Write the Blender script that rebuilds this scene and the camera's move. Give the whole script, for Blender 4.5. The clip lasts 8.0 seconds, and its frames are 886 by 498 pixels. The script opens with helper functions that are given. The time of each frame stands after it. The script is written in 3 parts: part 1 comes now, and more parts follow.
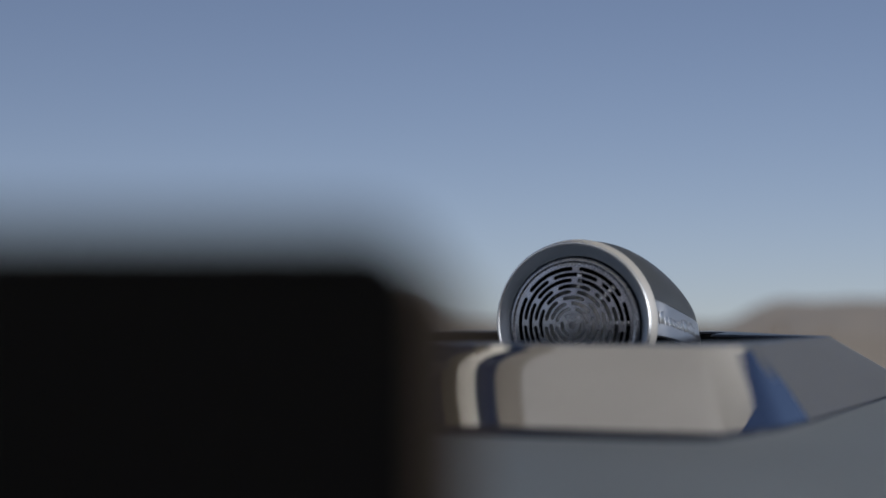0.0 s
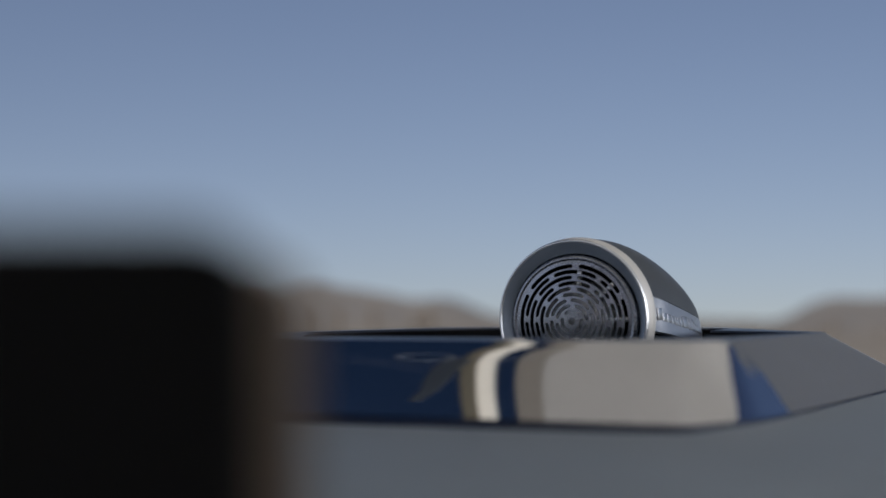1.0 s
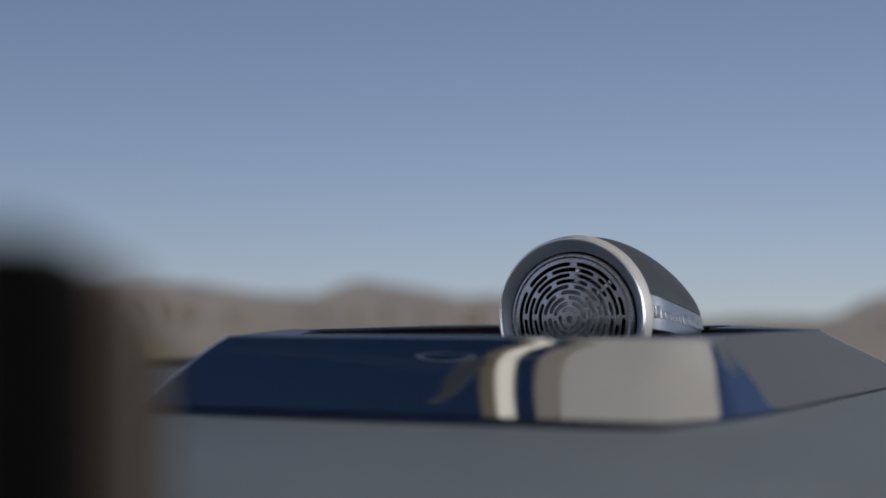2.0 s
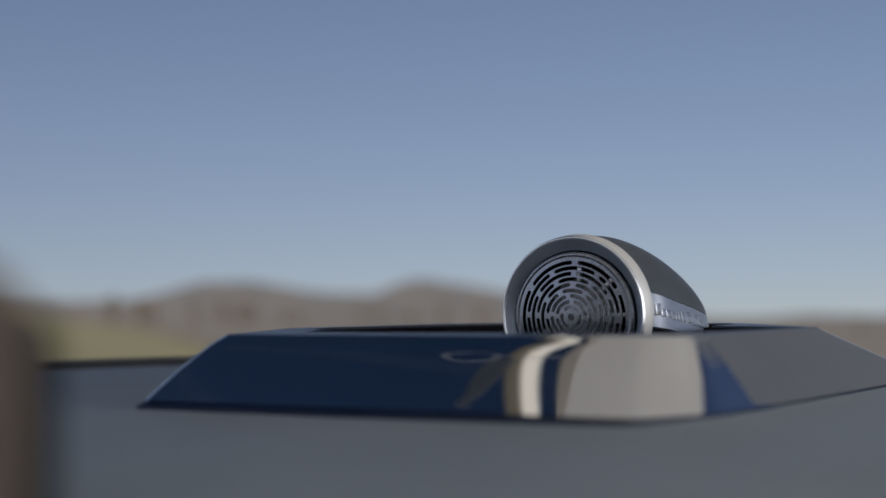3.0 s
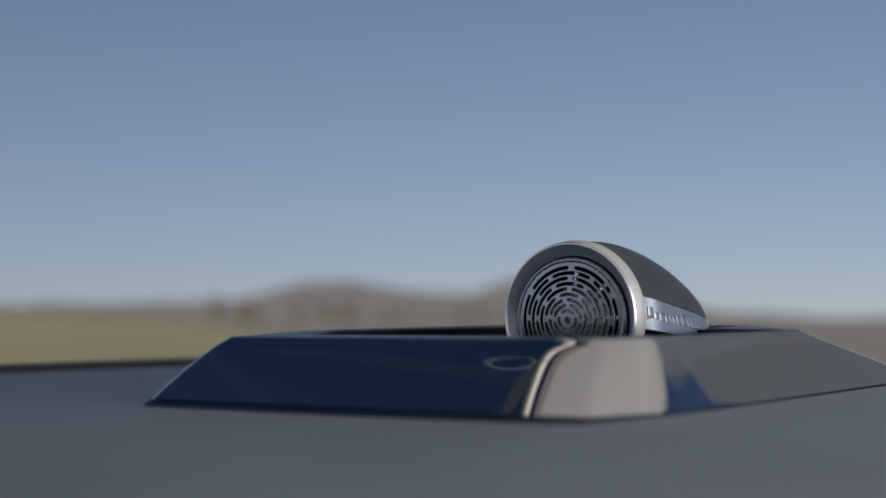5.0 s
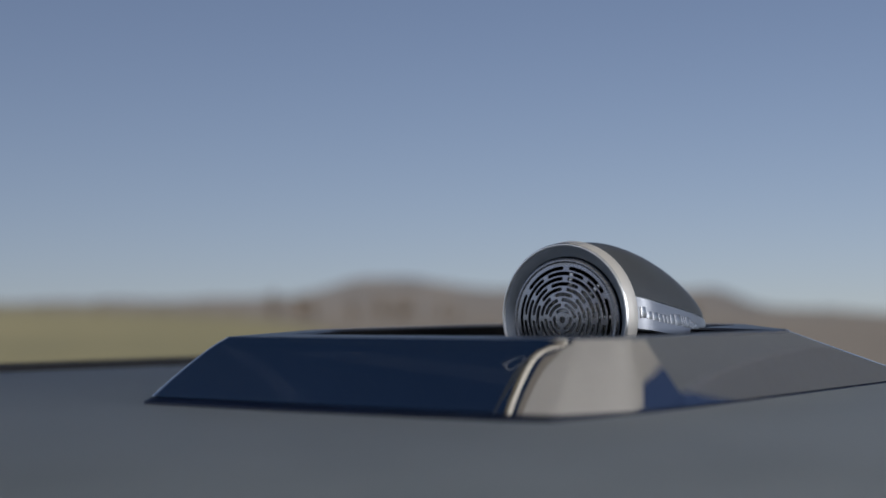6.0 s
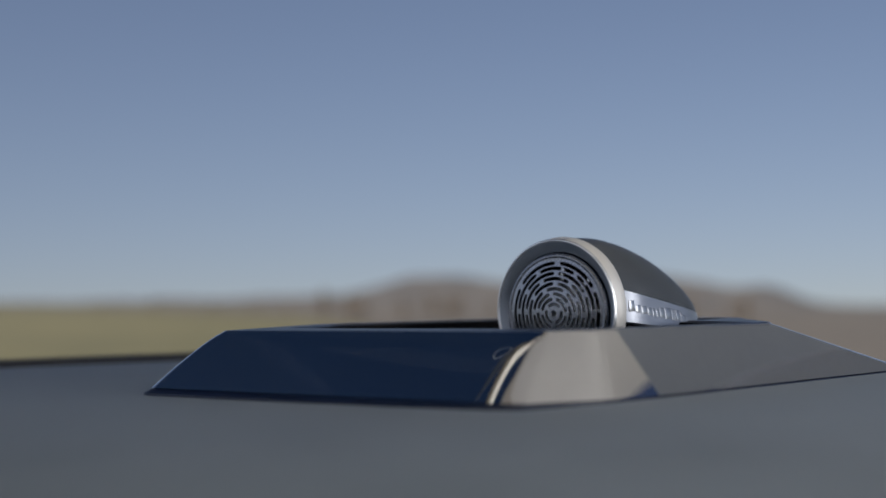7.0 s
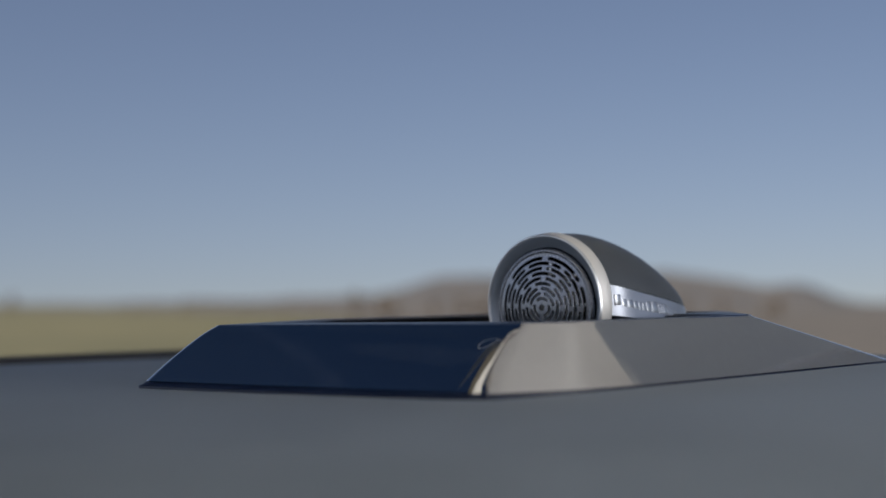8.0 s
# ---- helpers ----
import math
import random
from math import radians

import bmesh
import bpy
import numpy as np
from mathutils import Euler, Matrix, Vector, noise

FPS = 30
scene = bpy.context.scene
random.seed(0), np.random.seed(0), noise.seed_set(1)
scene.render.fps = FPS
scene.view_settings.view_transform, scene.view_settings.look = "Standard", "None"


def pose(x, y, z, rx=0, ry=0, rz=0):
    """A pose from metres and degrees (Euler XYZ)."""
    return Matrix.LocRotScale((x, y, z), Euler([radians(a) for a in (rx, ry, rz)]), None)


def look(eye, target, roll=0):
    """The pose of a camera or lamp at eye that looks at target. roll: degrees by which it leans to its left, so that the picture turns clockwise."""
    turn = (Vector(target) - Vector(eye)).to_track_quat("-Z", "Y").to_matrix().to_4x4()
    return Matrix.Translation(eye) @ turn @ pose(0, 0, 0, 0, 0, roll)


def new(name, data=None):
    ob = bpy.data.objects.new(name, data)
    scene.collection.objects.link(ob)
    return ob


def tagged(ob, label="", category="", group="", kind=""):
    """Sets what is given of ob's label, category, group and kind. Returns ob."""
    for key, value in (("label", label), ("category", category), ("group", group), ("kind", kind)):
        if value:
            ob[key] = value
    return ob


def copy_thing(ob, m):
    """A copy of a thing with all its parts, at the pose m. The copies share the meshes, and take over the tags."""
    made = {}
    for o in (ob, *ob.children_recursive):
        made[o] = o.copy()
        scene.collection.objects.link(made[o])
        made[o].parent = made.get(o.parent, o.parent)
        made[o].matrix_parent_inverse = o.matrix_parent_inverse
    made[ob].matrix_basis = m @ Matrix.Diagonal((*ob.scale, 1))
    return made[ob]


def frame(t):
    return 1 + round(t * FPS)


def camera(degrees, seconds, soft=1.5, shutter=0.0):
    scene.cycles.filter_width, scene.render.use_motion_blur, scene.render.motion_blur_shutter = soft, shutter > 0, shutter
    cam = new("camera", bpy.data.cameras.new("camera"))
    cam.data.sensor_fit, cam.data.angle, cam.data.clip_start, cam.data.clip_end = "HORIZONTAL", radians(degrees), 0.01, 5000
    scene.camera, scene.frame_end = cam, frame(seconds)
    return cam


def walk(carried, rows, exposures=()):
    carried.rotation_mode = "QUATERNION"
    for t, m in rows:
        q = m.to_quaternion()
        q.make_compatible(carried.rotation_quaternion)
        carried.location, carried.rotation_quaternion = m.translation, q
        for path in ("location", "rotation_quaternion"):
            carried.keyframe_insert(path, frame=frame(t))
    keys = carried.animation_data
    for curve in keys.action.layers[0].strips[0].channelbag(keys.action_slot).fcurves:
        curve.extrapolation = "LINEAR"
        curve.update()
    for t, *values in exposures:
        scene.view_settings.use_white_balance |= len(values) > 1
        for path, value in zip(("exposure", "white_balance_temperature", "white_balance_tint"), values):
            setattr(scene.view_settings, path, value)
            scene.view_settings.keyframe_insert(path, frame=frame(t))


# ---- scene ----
cam = camera(36.0, 8.0)
PATH = [
    (0, (-0.1047, -0.4848, 0.0339), (0.1290, 1.4997, 0.1178), -0.27),
    (0.5, (-0.0980, -0.4935, 0.0331), (0.1014, 1.4947, 0.1189), -0.28),
    (1, (-0.0886, -0.4978, 0.0333), (0.0726, 1.4940, 0.1150), -0.33),
    (1.5, (-0.0790, -0.5004, 0.0335), (0.0454, 1.4942, 0.1123), -0.32),
    (3, (-0.0501, -0.5105, 0.0332), (-0.0444, 1.4880, 0.1098), -0.51),
    (3.5, (-0.0378, -0.5169, 0.0337), (-0.0842, 1.4812, 0.1069), -0.43),
    (4, (-0.0284, -0.5220, 0.0340), (-0.1118, 1.4749, 0.1067), -0.55),
    (4.5, (-0.0212, -0.5283, 0.0340), (-0.1304, 1.4672, 0.1126), -0.61),
    (6, (0.0124, -0.5445, 0.0358), (-0.2098, 1.4418, 0.1084), -0.72),
    (6.5, (0.0249, -0.5507, 0.0348), (-0.2397, 1.4304, 0.1078), -0.91),
    (7, (0.0370, -0.5572, 0.0341), (-0.2589, 1.4195, 0.1050), -0.94),
    (7.5, (0.0461, -0.5612, 0.0331), (-0.2711, 1.4122, 0.1042), -1.03),
    (8, (0.0555, -0.5663, 0.0317), (-0.2850, 1.4032, 0.1033), -1.19),
]
walk(cam, [(t, look(eye, target, roll)) for t, eye, target, roll in PATH], exposures=[(0, 0.0, 6050, 11), (8, 0.0, 6050, 11)])
cam.data.dof.use_dof = True
cam.data.dof.focus_distance = 0.525
cam.data.dof.aperture_fstop = 6.0

# ---- light ----
SUN_EL, SUN_AZ = radians(45), radians(200)
world = bpy.data.worlds.new("sky")
scene.world = world
world.use_nodes = True
wn = world.node_tree
wn.nodes.clear()
sky = wn.nodes.new("ShaderNodeTexSky")
sky.sky_type, sky.sun_disc = "NISHITA", False
sky.sun_elevation, sky.sun_rotation = SUN_EL, SUN_AZ
sky.air_density, sky.dust_density, sky.ozone_density = 1.0, 1.3, 1.5
back = wn.nodes.new("ShaderNodeBackground")
back.inputs["Strength"].default_value = 0.0765
outw = wn.nodes.new("ShaderNodeOutputWorld")
# the clear band above the ground haze, with a faintly violet cast
way = wn.nodes.new("ShaderNodeTexCoord")
lift, unit, cast = wn.nodes.new("ShaderNodeVectorMath"), wn.nodes.new("ShaderNodeVectorMath"), wn.nodes.new("ShaderNodeVectorMath")
lift.operation, unit.operation, cast.operation = "ADD", "NORMALIZE", "MULTIPLY"
lift.inputs[1].default_value = (0, 0, 0.09)
cast.inputs[1].default_value = (1.18, 1.0, 0.945)
wn.links.new(way.outputs["Generated"], lift.inputs[0])
wn.links.new(lift.outputs[0], unit.inputs[0])
wn.links.new(unit.outputs[0], sky.inputs["Vector"])
wn.links.new(sky.outputs[0], cast.inputs[0])
wn.links.new(cast.outputs[0], back.inputs["Color"])
wn.links.new(back.outputs[0], outw.inputs["Surface"])
sun_way = Vector((math.sin(SUN_AZ) * math.cos(SUN_EL), math.cos(SUN_AZ) * math.cos(SUN_EL), math.sin(SUN_EL)))
sun = new("sun", bpy.data.lights.new("sun", "SUN"))
sun.data.energy, sun.data.angle, sun.data.color = 4.0, radians(0.5), (1.0, 0.94, 0.84)
sun.matrix_world = look((0, 0, 50), Vector((0, 0, 50)) - sun_way)
# area lamps added in the two unseen side windows, standing in for sky light
side = bpy.data.lights.new("window_fill", "AREA")
side.shape, side.size, side.size_y, side.energy, side.color = "RECTANGLE", 0.70, 0.40, 3.8, (1.0, 0.97, 0.92)
new("window_fill", side).matrix_world = look((0.745, -0.42, 0.19), (0.0, -0.42, 0.19))
side = side.copy()
side.energy, side.color = 0.36, (0.86, 0.92, 1.0)
new("window_fill", side).matrix_world = look((-0.745, -0.20, 0.19), (0.0, -0.20, 0.19))


# ---- materials ----
def mat(name, colour, rough=0.5, metal=0.0, vary=0.12, size=20.0, fine=400.0, bump=0.0, rough_vary=0.1, spec=0.5, stretch=(1, 1, 1), other=None):
    """A surface whose colour and gloss vary at two scales, with fine relief."""
    m = bpy.data.materials.new(name)
    m.use_nodes = True
    nt = m.node_tree
    b = nt.nodes["Principled BSDF"]
    b.inputs["Metallic"].default_value = metal
    b.inputs["Specular IOR Level"].default_value = spec
    tc = nt.nodes.new("ShaderNodeTexCoord")
    mp = nt.nodes.new("ShaderNodeMapping")
    mp.inputs["Scale"].default_value = stretch
    nt.links.new(tc.outputs["Object"], mp.inputs["Vector"])
    large, small = nt.nodes.new("ShaderNodeTexNoise"), nt.nodes.new("ShaderNodeTexNoise")
    for n, s, d in ((large, size, 4.0), (small, fine, 2.0)):
        n.inputs["Scale"].default_value, n.inputs["Detail"].default_value = s, d
        nt.links.new(mp.outputs[0], n.inputs["Vector"])
    mix = nt.nodes.new("ShaderNodeMath")
    mix.operation = "MULTIPLY_ADD"
    mix.inputs[1].default_value = 0.45
    nt.links.new(small.outputs["Fac"], mix.inputs[0])
    half = nt.nodes.new("ShaderNodeMath")
    half.operation = "MULTIPLY"
    half.inputs[1].default_value = 0.55
    nt.links.new(large.outputs["Fac"], half.inputs[0])
    nt.links.new(half.outputs[0], mix.inputs[2])
    ramp = nt.nodes.new("ShaderNodeValToRGB")
    lo = list(colour) if other else [c * (1 - vary) for c in colour]
    hi = other or [min(1, c * (1 + vary)) for c in colour]
    ramp.color_ramp.elements[0].position, ramp.color_ramp.elements[1].position = 0.3, 0.7
    ramp.color_ramp.elements[0].color, ramp.color_ramp.elements[1].color = (*lo, 1), (*hi, 1)
    nt.links.new(mix.outputs[0], ramp.inputs["Fac"])
    nt.links.new(ramp.outputs["Color"], b.inputs["Base Color"])
    rr = nt.nodes.new("ShaderNodeMapRange")
    rr.inputs["From Min"].default_value, rr.inputs["From Max"].default_value = 0.3, 0.7
    rr.inputs["To Min"].default_value = max(0.0, rough * (1 - rough_vary))
    rr.inputs["To Max"].default_value = min(1.0, rough * (1 + rough_vary))
    nt.links.new(mix.outputs[0], rr.inputs["Value"])
    nt.links.new(rr.outputs[0], b.inputs["Roughness"])
    if bump:
        bp = nt.nodes.new("ShaderNodeBump")
        bp.inputs["Strength"].default_value, bp.inputs["Distance"].default_value = bump, 0.2 / fine
        nt.links.new(small.outputs["Fac"], bp.inputs["Height"])
        nt.links.new(bp.outputs[0], b.inputs["Normal"])
    return m


def cloth(name, colour, share, weave=700.0):
    """Cloth of the added roof pieces: part of the daylight comes through it."""
    m = mat(name, colour, 0.9, vary=0.05, size=6, fine=weave, bump=0.2)
    nt = m.node_tree
    b = nt.nodes["Principled BSDF"]
    tl, mx = nt.nodes.new("ShaderNodeBsdfTranslucent"), nt.nodes.new("ShaderNodeMixShader")
    nt.links.new(b.inputs["Base Color"].links[0].from_socket, tl.inputs["Color"])
    mx.inputs["Fac"].default_value = share
    nt.links.new(b.outputs[0], mx.inputs[1])
    nt.links.new(tl.outputs[0], mx.inputs[2])
    nt.links.new(mx.outputs[0], nt.nodes["Material Output"].inputs["Surface"])
    return m


def tinted(name, colour):
    """Thin tinted glass: lets the sky through, with a faint gloss."""
    m = bpy.data.materials.new(name)
    m.use_nodes = True
    nt = m.node_tree
    nt.nodes.remove(nt.nodes["Principled BSDF"])
    tr, gl, mx = nt.nodes.new("ShaderNodeBsdfTransparent"), nt.nodes.new("ShaderNodeBsdfGlossy"), nt.nodes.new("ShaderNodeMixShader")
    tr.inputs["Color"].default_value = (*colour, 1)
    gl.inputs["Roughness"].default_value = 0.03
    mx.inputs["Fac"].default_value = 0.012
    nt.links.new(tr.outputs[0], mx.inputs[1])
    nt.links.new(gl.outputs[0], mx.inputs[2])
    nt.links.new(mx.outputs[0], nt.nodes["Material Output"].inputs["Surface"])
    return m


M = {
    "dash": mat("dash_soft_plastic", (0.183, 0.212, 0.245), 0.62, vary=0.14, size=14, fine=900, bump=0.35),
    "gloss": mat("polished_dark_metal", (0.64, 0.64, 0.65), 0.03, 1.0, vary=0.03, size=30, fine=300, rough_vary=0.35),
    "skirt": mat("dark_gloss_plastic", (0.007, 0.014, 0.040), 0.4, vary=0.2, spec=0.25),
    "rim": mat("dark_navy_rim", (0.016, 0.024, 0.045), 0.35, vary=0.15),
    "black": mat("matt_black_plastic", (0.012, 0.012, 0.013), 0.9, vary=0.2, spec=0.0),
    "vent": mat("dark_vent_plastic", (0.032, 0.033, 0.037), 0.7, vary=0.2),
    "hood": mat("soft_touch_dark_grey", (0.060, 0.068, 0.079), 0.44, vary=0.12, size=60, fine=2500, bump=0.25),
    "ring": mat("satin_aluminium", (0.70, 0.71, 0.73), 0.32, 1.0, vary=0.05, size=60, fine=2500, bump=0.05),
    "ring_side": mat("pale_satin_aluminium", (0.86, 0.83, 0.78), 0.48, 0.55, vary=0.04, size=60, fine=2500, bump=0.04),
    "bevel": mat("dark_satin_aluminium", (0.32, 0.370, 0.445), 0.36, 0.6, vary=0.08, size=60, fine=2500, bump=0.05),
    "grille": mat("brushed_steel_grille", (0.23, 0.24, 0.265), 0.27, 1.0, vary=0.08, size=80, fine=2500, bump=0.05),
    "cone": mat("dark_metal_cone", (0.80, 0.82, 0.86), 0.38, 0.6, vary=0.1, size=80, fine=1500),
    "letter": mat("bright_raised_metal", (0.64, 0.65, 0.68), 0.30, 1.0, vary=0.03, size=60, fine=1800),
    "band": mat("brushed_aluminium_band", (0.53, 0.545, 0.59), 0.36, 1.0, vary=0.06, size=60, fine=1800, bump=0.06, stretch=(1, 1, 8)),
    "glass_black": mat("black_display_glass", (0.009, 0.009, 0.009), 0.8, vary=0.1, spec=0.05),
    "tan": mat("tan_edge_trim", (0.20, 0.155, 0.118), 0.6, vary=0.15),
    "headliner": mat("beige_headliner_fabric", (0.62, 0.57, 0.51), 0.9, vary=0.06, size=8, fine=500, bump=0.3),
    "roof_glass": tinted("tinted_roof_glass", (0.37, 0.455, 0.525)),
    "blue_glass": tinted("blue_tinted_glass", (0.66, 0.70, 0.77)),
    "cord": mat("grey_cord", (0.50, 0.52, 0.56), 0.8),
    # cloths of the unseen roof and side, coloured for what the bezel mirrors
    "beige_card": cloth("beige_roof_card", (0.79, 0.775, 0.74), 0.58),
    "pale_card": cloth("pale_card_strip", (0.95, 0.92, 0.84), 0.9),
    "soft_card": cloth("grey_beige_card_strip", (0.60, 0.57, 0.52), 0.6),
    "olive_card": cloth("olive_card_strip", (0.46, 0.43, 0.36), 0.6),
    "grey_card": cloth("grey_roof_card", (0.53, 0.55, 0.57), 0.6),
    "side_card": cloth("pale_side_card", (0.87, 0.87, 0.89), 0.86),
    "strap": cloth("grey_strap_webbing", (0.31, 0.335, 0.39), 0.5, 1500.0),
    "cabin": mat("light_cabin_trim", (0.50, 0.48, 0.45), 0.7, vary=0.15),
    "field": mat("dry_grass_field", (0.115, 0.108, 0.050), 0.95, size=0.05, fine=0.6, other=(0.225, 0.195, 0.090)),
    "hill": mat("dry_scrub_hillside", (0.058, 0.060, 0.064), 0.95, size=0.018, fine=0.05, other=(0.222, 0.190, 0.146)),
    "scrub": mat("brown_scrubland", (0.142, 0.121, 0.092), 0.95, vary=0.4, size=0.08, fine=0.9),
    "leaf": mat("autumn_leaves", (0.22, 0.175, 0.125), 0.8, vary=0.3, size=0.8, fine=6),
    "bark": mat("bark", (0.09, 0.07, 0.05), 0.9, vary=0.25, size=4, fine=30),
}

def link(name, bm, material, smooth=40):
    me = bpy.data.meshes.new(name)
    bmesh.ops.recalc_face_normals(bm, faces=bm.faces[:])
    bm.to_mesh(me)
    bm.free()
    me.materials.append(M[material])
    if smooth:
        me.polygons.foreach_set("use_smooth", [True] * len(me.polygons))
        me.set_sharp_from_angle(angle=radians(smooth))
    return new(name, me)


def part(name, bm, material, parent, label="", smooth=40):
    ob = link(name, bm, material, smooth)
    ob.parent = parent
    if label:
        ob["label"] = label
    return ob


def thing(name, label, category, group="", kind="", at=None):
    ob = new(name)
    ob.empty_display_size = 0.02
    if at is not None:
        ob.matrix_world = at
    tagged(ob, label, category, group, kind)
    return ob


def box(x0, x1, y0, y1, z0, z1, bevel=0.0, segs=2, bm=None):
    bm = bm or bmesh.new()
    vs = [bm.verts.new((x, y, z)) for z in (z0, z1) for x, y in ((x0, y0), (x1, y0), (x1, y1), (x0, y1))]
    fs = [bm.faces.new([vs[i] for i in q]) for q in ((3, 2, 1, 0), (4, 5, 6, 7), (0, 1, 5, 4), (1, 2, 6, 5), (2, 3, 7, 6), (3, 0, 4, 7))]
    if bevel:
        es = list({e for f in fs for e in f.edges})
        bmesh.ops.bevel(bm, geom=es, offset=bevel, segments=segs, profile=0.5, affect="EDGES")
    return bm


def loft(rings, close_first=False, close_last=False, wrap=True):
    """Rows of points joined to one skin."""
    bm = bmesh.new()
    rows = [[bm.verts.new(p) for p in r] for r in rings]
    n = len(rows[0])
    for a, b in zip(rows, rows[1:]):
        for i in range(n if wrap else n - 1):
            j = (i + 1) % n
            bm.faces.new((a[i], a[j], b[j], b[i]))
    if close_first:
        bm.faces.new(rows[0][::-1])
    if close_last:
        bm.faces.new(rows[-1])
    return bm


def rounded(corners, radii, segs=8, bulge=None):
    """A closed outline with rounded corners: the same number of points for each corner, and each side cut in eight, close to its ends too, bowed out by its bulge."""
    pts, n = [], len(corners)
    arcs = []
    for i in range(n):
        p, a, b = Vector(corners[i]), Vector(corners[i - 1]), Vector(corners[(i + 1) % n])
        u, v = (a - p).normalized(), (b - p).normalized()
        half = u.angle(v) / 2
        cut = min(radii[i] / math.tan(half), (a - p).length * 0.45, (b - p).length * 0.45)
        r = cut * math.tan(half)
        c = p + (u + v).normalized() * r / math.sin(half)
        s, e = p + u * cut - c, p + v * cut - c
        sweep = s.angle_signed(e)
        arcs.append([c + Matrix.Rotation(-sweep * k / segs, 2) @ s for k in range(segs + 1)])
    for i in range(n):
        pts += arcs[i]
        a, b = arcs[i][-1], arcs[(i + 1) % n][0]
        d = b - a
        out = Vector((d.y, -d.x)).normalized()
        lift = bulge[i] if bulge else 0.0
        for s in (0.03, 0.18, 0.34, 0.5, 0.66, 0.82, 0.97):
            pts.append(a + d * s + out * lift * 4 * s * (1 - s))
    return pts


def turned(profile, segs=96, x=0.0, z=0.0):
    """A ring turned round a line along the local y axis through (x, z), from rows of (radius, y)."""
    return loft([[(x + r * math.cos(a), y, z + r * math.sin(a)) for a in (2 * math.pi * k / segs for k in range(segs))] for r, y in profile])


# ---- dashboard ----
def screen_edge(x):
    """The line where the dashboard meets the windscreen."""
    y = 0.29 - 1.6 * x * x if abs(x) < 0.36 else 0.0826 - 1.15 * (abs(x) - 0.36) + 0.35 * (abs(x) - 0.36) ** 2
    cut = min(0.17, 1.6 * max(0.0, x - 0.05))  # the pad is cut back on the passenger's side
    return y - cut * (1.0 if x < 0.36 else max(0.0, 1 - (x - 0.36) / 0.1))


def level(x):
    """The pad's height, slightly lower on the driver's side."""
    return 0.0013 - 0.0010 * min(1.0, max(0.0, (0.03 - x) / 0.12))


def build_dashboard():
    dash = thing("dashboard", "mid-grey soft-touch dashboard top with fine grain", "dashboard", kind="structure")
    xs = [-0.75 + 1.5 * k / 75 for k in range(76)]
    rows = [[(x, y + 0.03 - 0.25 * x * x, z) for x in xs] for y, z in ((-0.335, -0.16), (-0.330, -0.06), (-0.318, -0.02), (-0.295, -0.007), (-0.25, -0.0020))]
    for s in (0.0, 0.1, 0.2, 0.3, 0.4, 0.5, 0.6, 0.7, 0.8, 0.9, 0.96, 1.0):
        rows.append([(x, (-0.17 - 0.25 * x * x) * (1 - s) + screen_edge(x) * s, level(x) - (0.002 if s == 1 else 0)) for x in xs])
    rows.append([(x, screen_edge(x) + 0.004, -0.02) for x in xs])
    part("top_pad", loft(rows, wrap=False), "dash", dash)
    rows = [[(x, screen_edge(x) + y, z) for x in xs] for y, z in ((0.001, -0.02), (0.002, -0.001), (0.006, 0.003), (0.016, 0.004), (0.03, 0.0015), (0.08, -0.06))]
    part("windscreen_vent", loft([[p for p in row if p[0] < 0.10] for row in rows], wrap=False), "vent", dash, "matt black vent strip along the windscreen")
    return dash


# plan of the bezel's foot, its upper edge and the recess: left, soft bend, nose, blunt middle, crease, right, prong beside the pod, and three at the back
BASE = [(-0.1446, -0.0796), (-0.014, -0.1567), (0.0, -0.1619), (0.0230, -0.1429), (0.04, -0.121), (0.142, 0.024), (0.136, 0.05), (0.115, 0.11), (-0.026, 0.148), (-0.128, 0.045)]
BASE_R = [0.007, 0.2, 0.0045, 0.0656, 0.003, 0.012, 0.03, 0.03, 0.03, 0.03]
RIM = [(-0.1207, -0.0663), (-0.0055, -0.1281), (0.0067, -0.1323), (0.0189, -0.1281), (0.027, -0.118), (0.082, -0.037), (0.0795, 0.003), (0.076, 0.07), (-0.034, 0.124), (-0.11, 0.035)]
RIM_R = [0.004, 0.2, 0.0035, 0.029, 0.0015, 0.008, 0.03, 0.03, 0.03, 0.03]
LIP = [(-0.102, -0.038), (-0.014, -0.0930), (-0.002, -0.100), (0.013, -0.1005), (0.025, -0.100), (0.0752, -0.0430), (0.0515, 0.0040), (0.0735, 0.046), (-0.030, 0.108), (-0.098, 0.030)]
LIP_R = [0.006, 0.05, 0.014, 0.02, 0.006, 0.004, 0.002, 0.01, 0.03, 0.03]
HOLE = [(-0.085, -0.028), (-0.015, -0.0798), (-0.003, -0.088), (0.008, -0.0875), (0.018, -0.086), (0.0735, -0.0475), (0.0489, 0.0035), (0.070, 0.045), (-0.028, 0.098), (-0.088, 0.026)]
HOLE_R = [0.006, 0.05, 0.014, 0.02, 0.008, 0.003, 0.002, 0.01, 0.03, 0.02]


def rim_z(p):
    return 0.0231


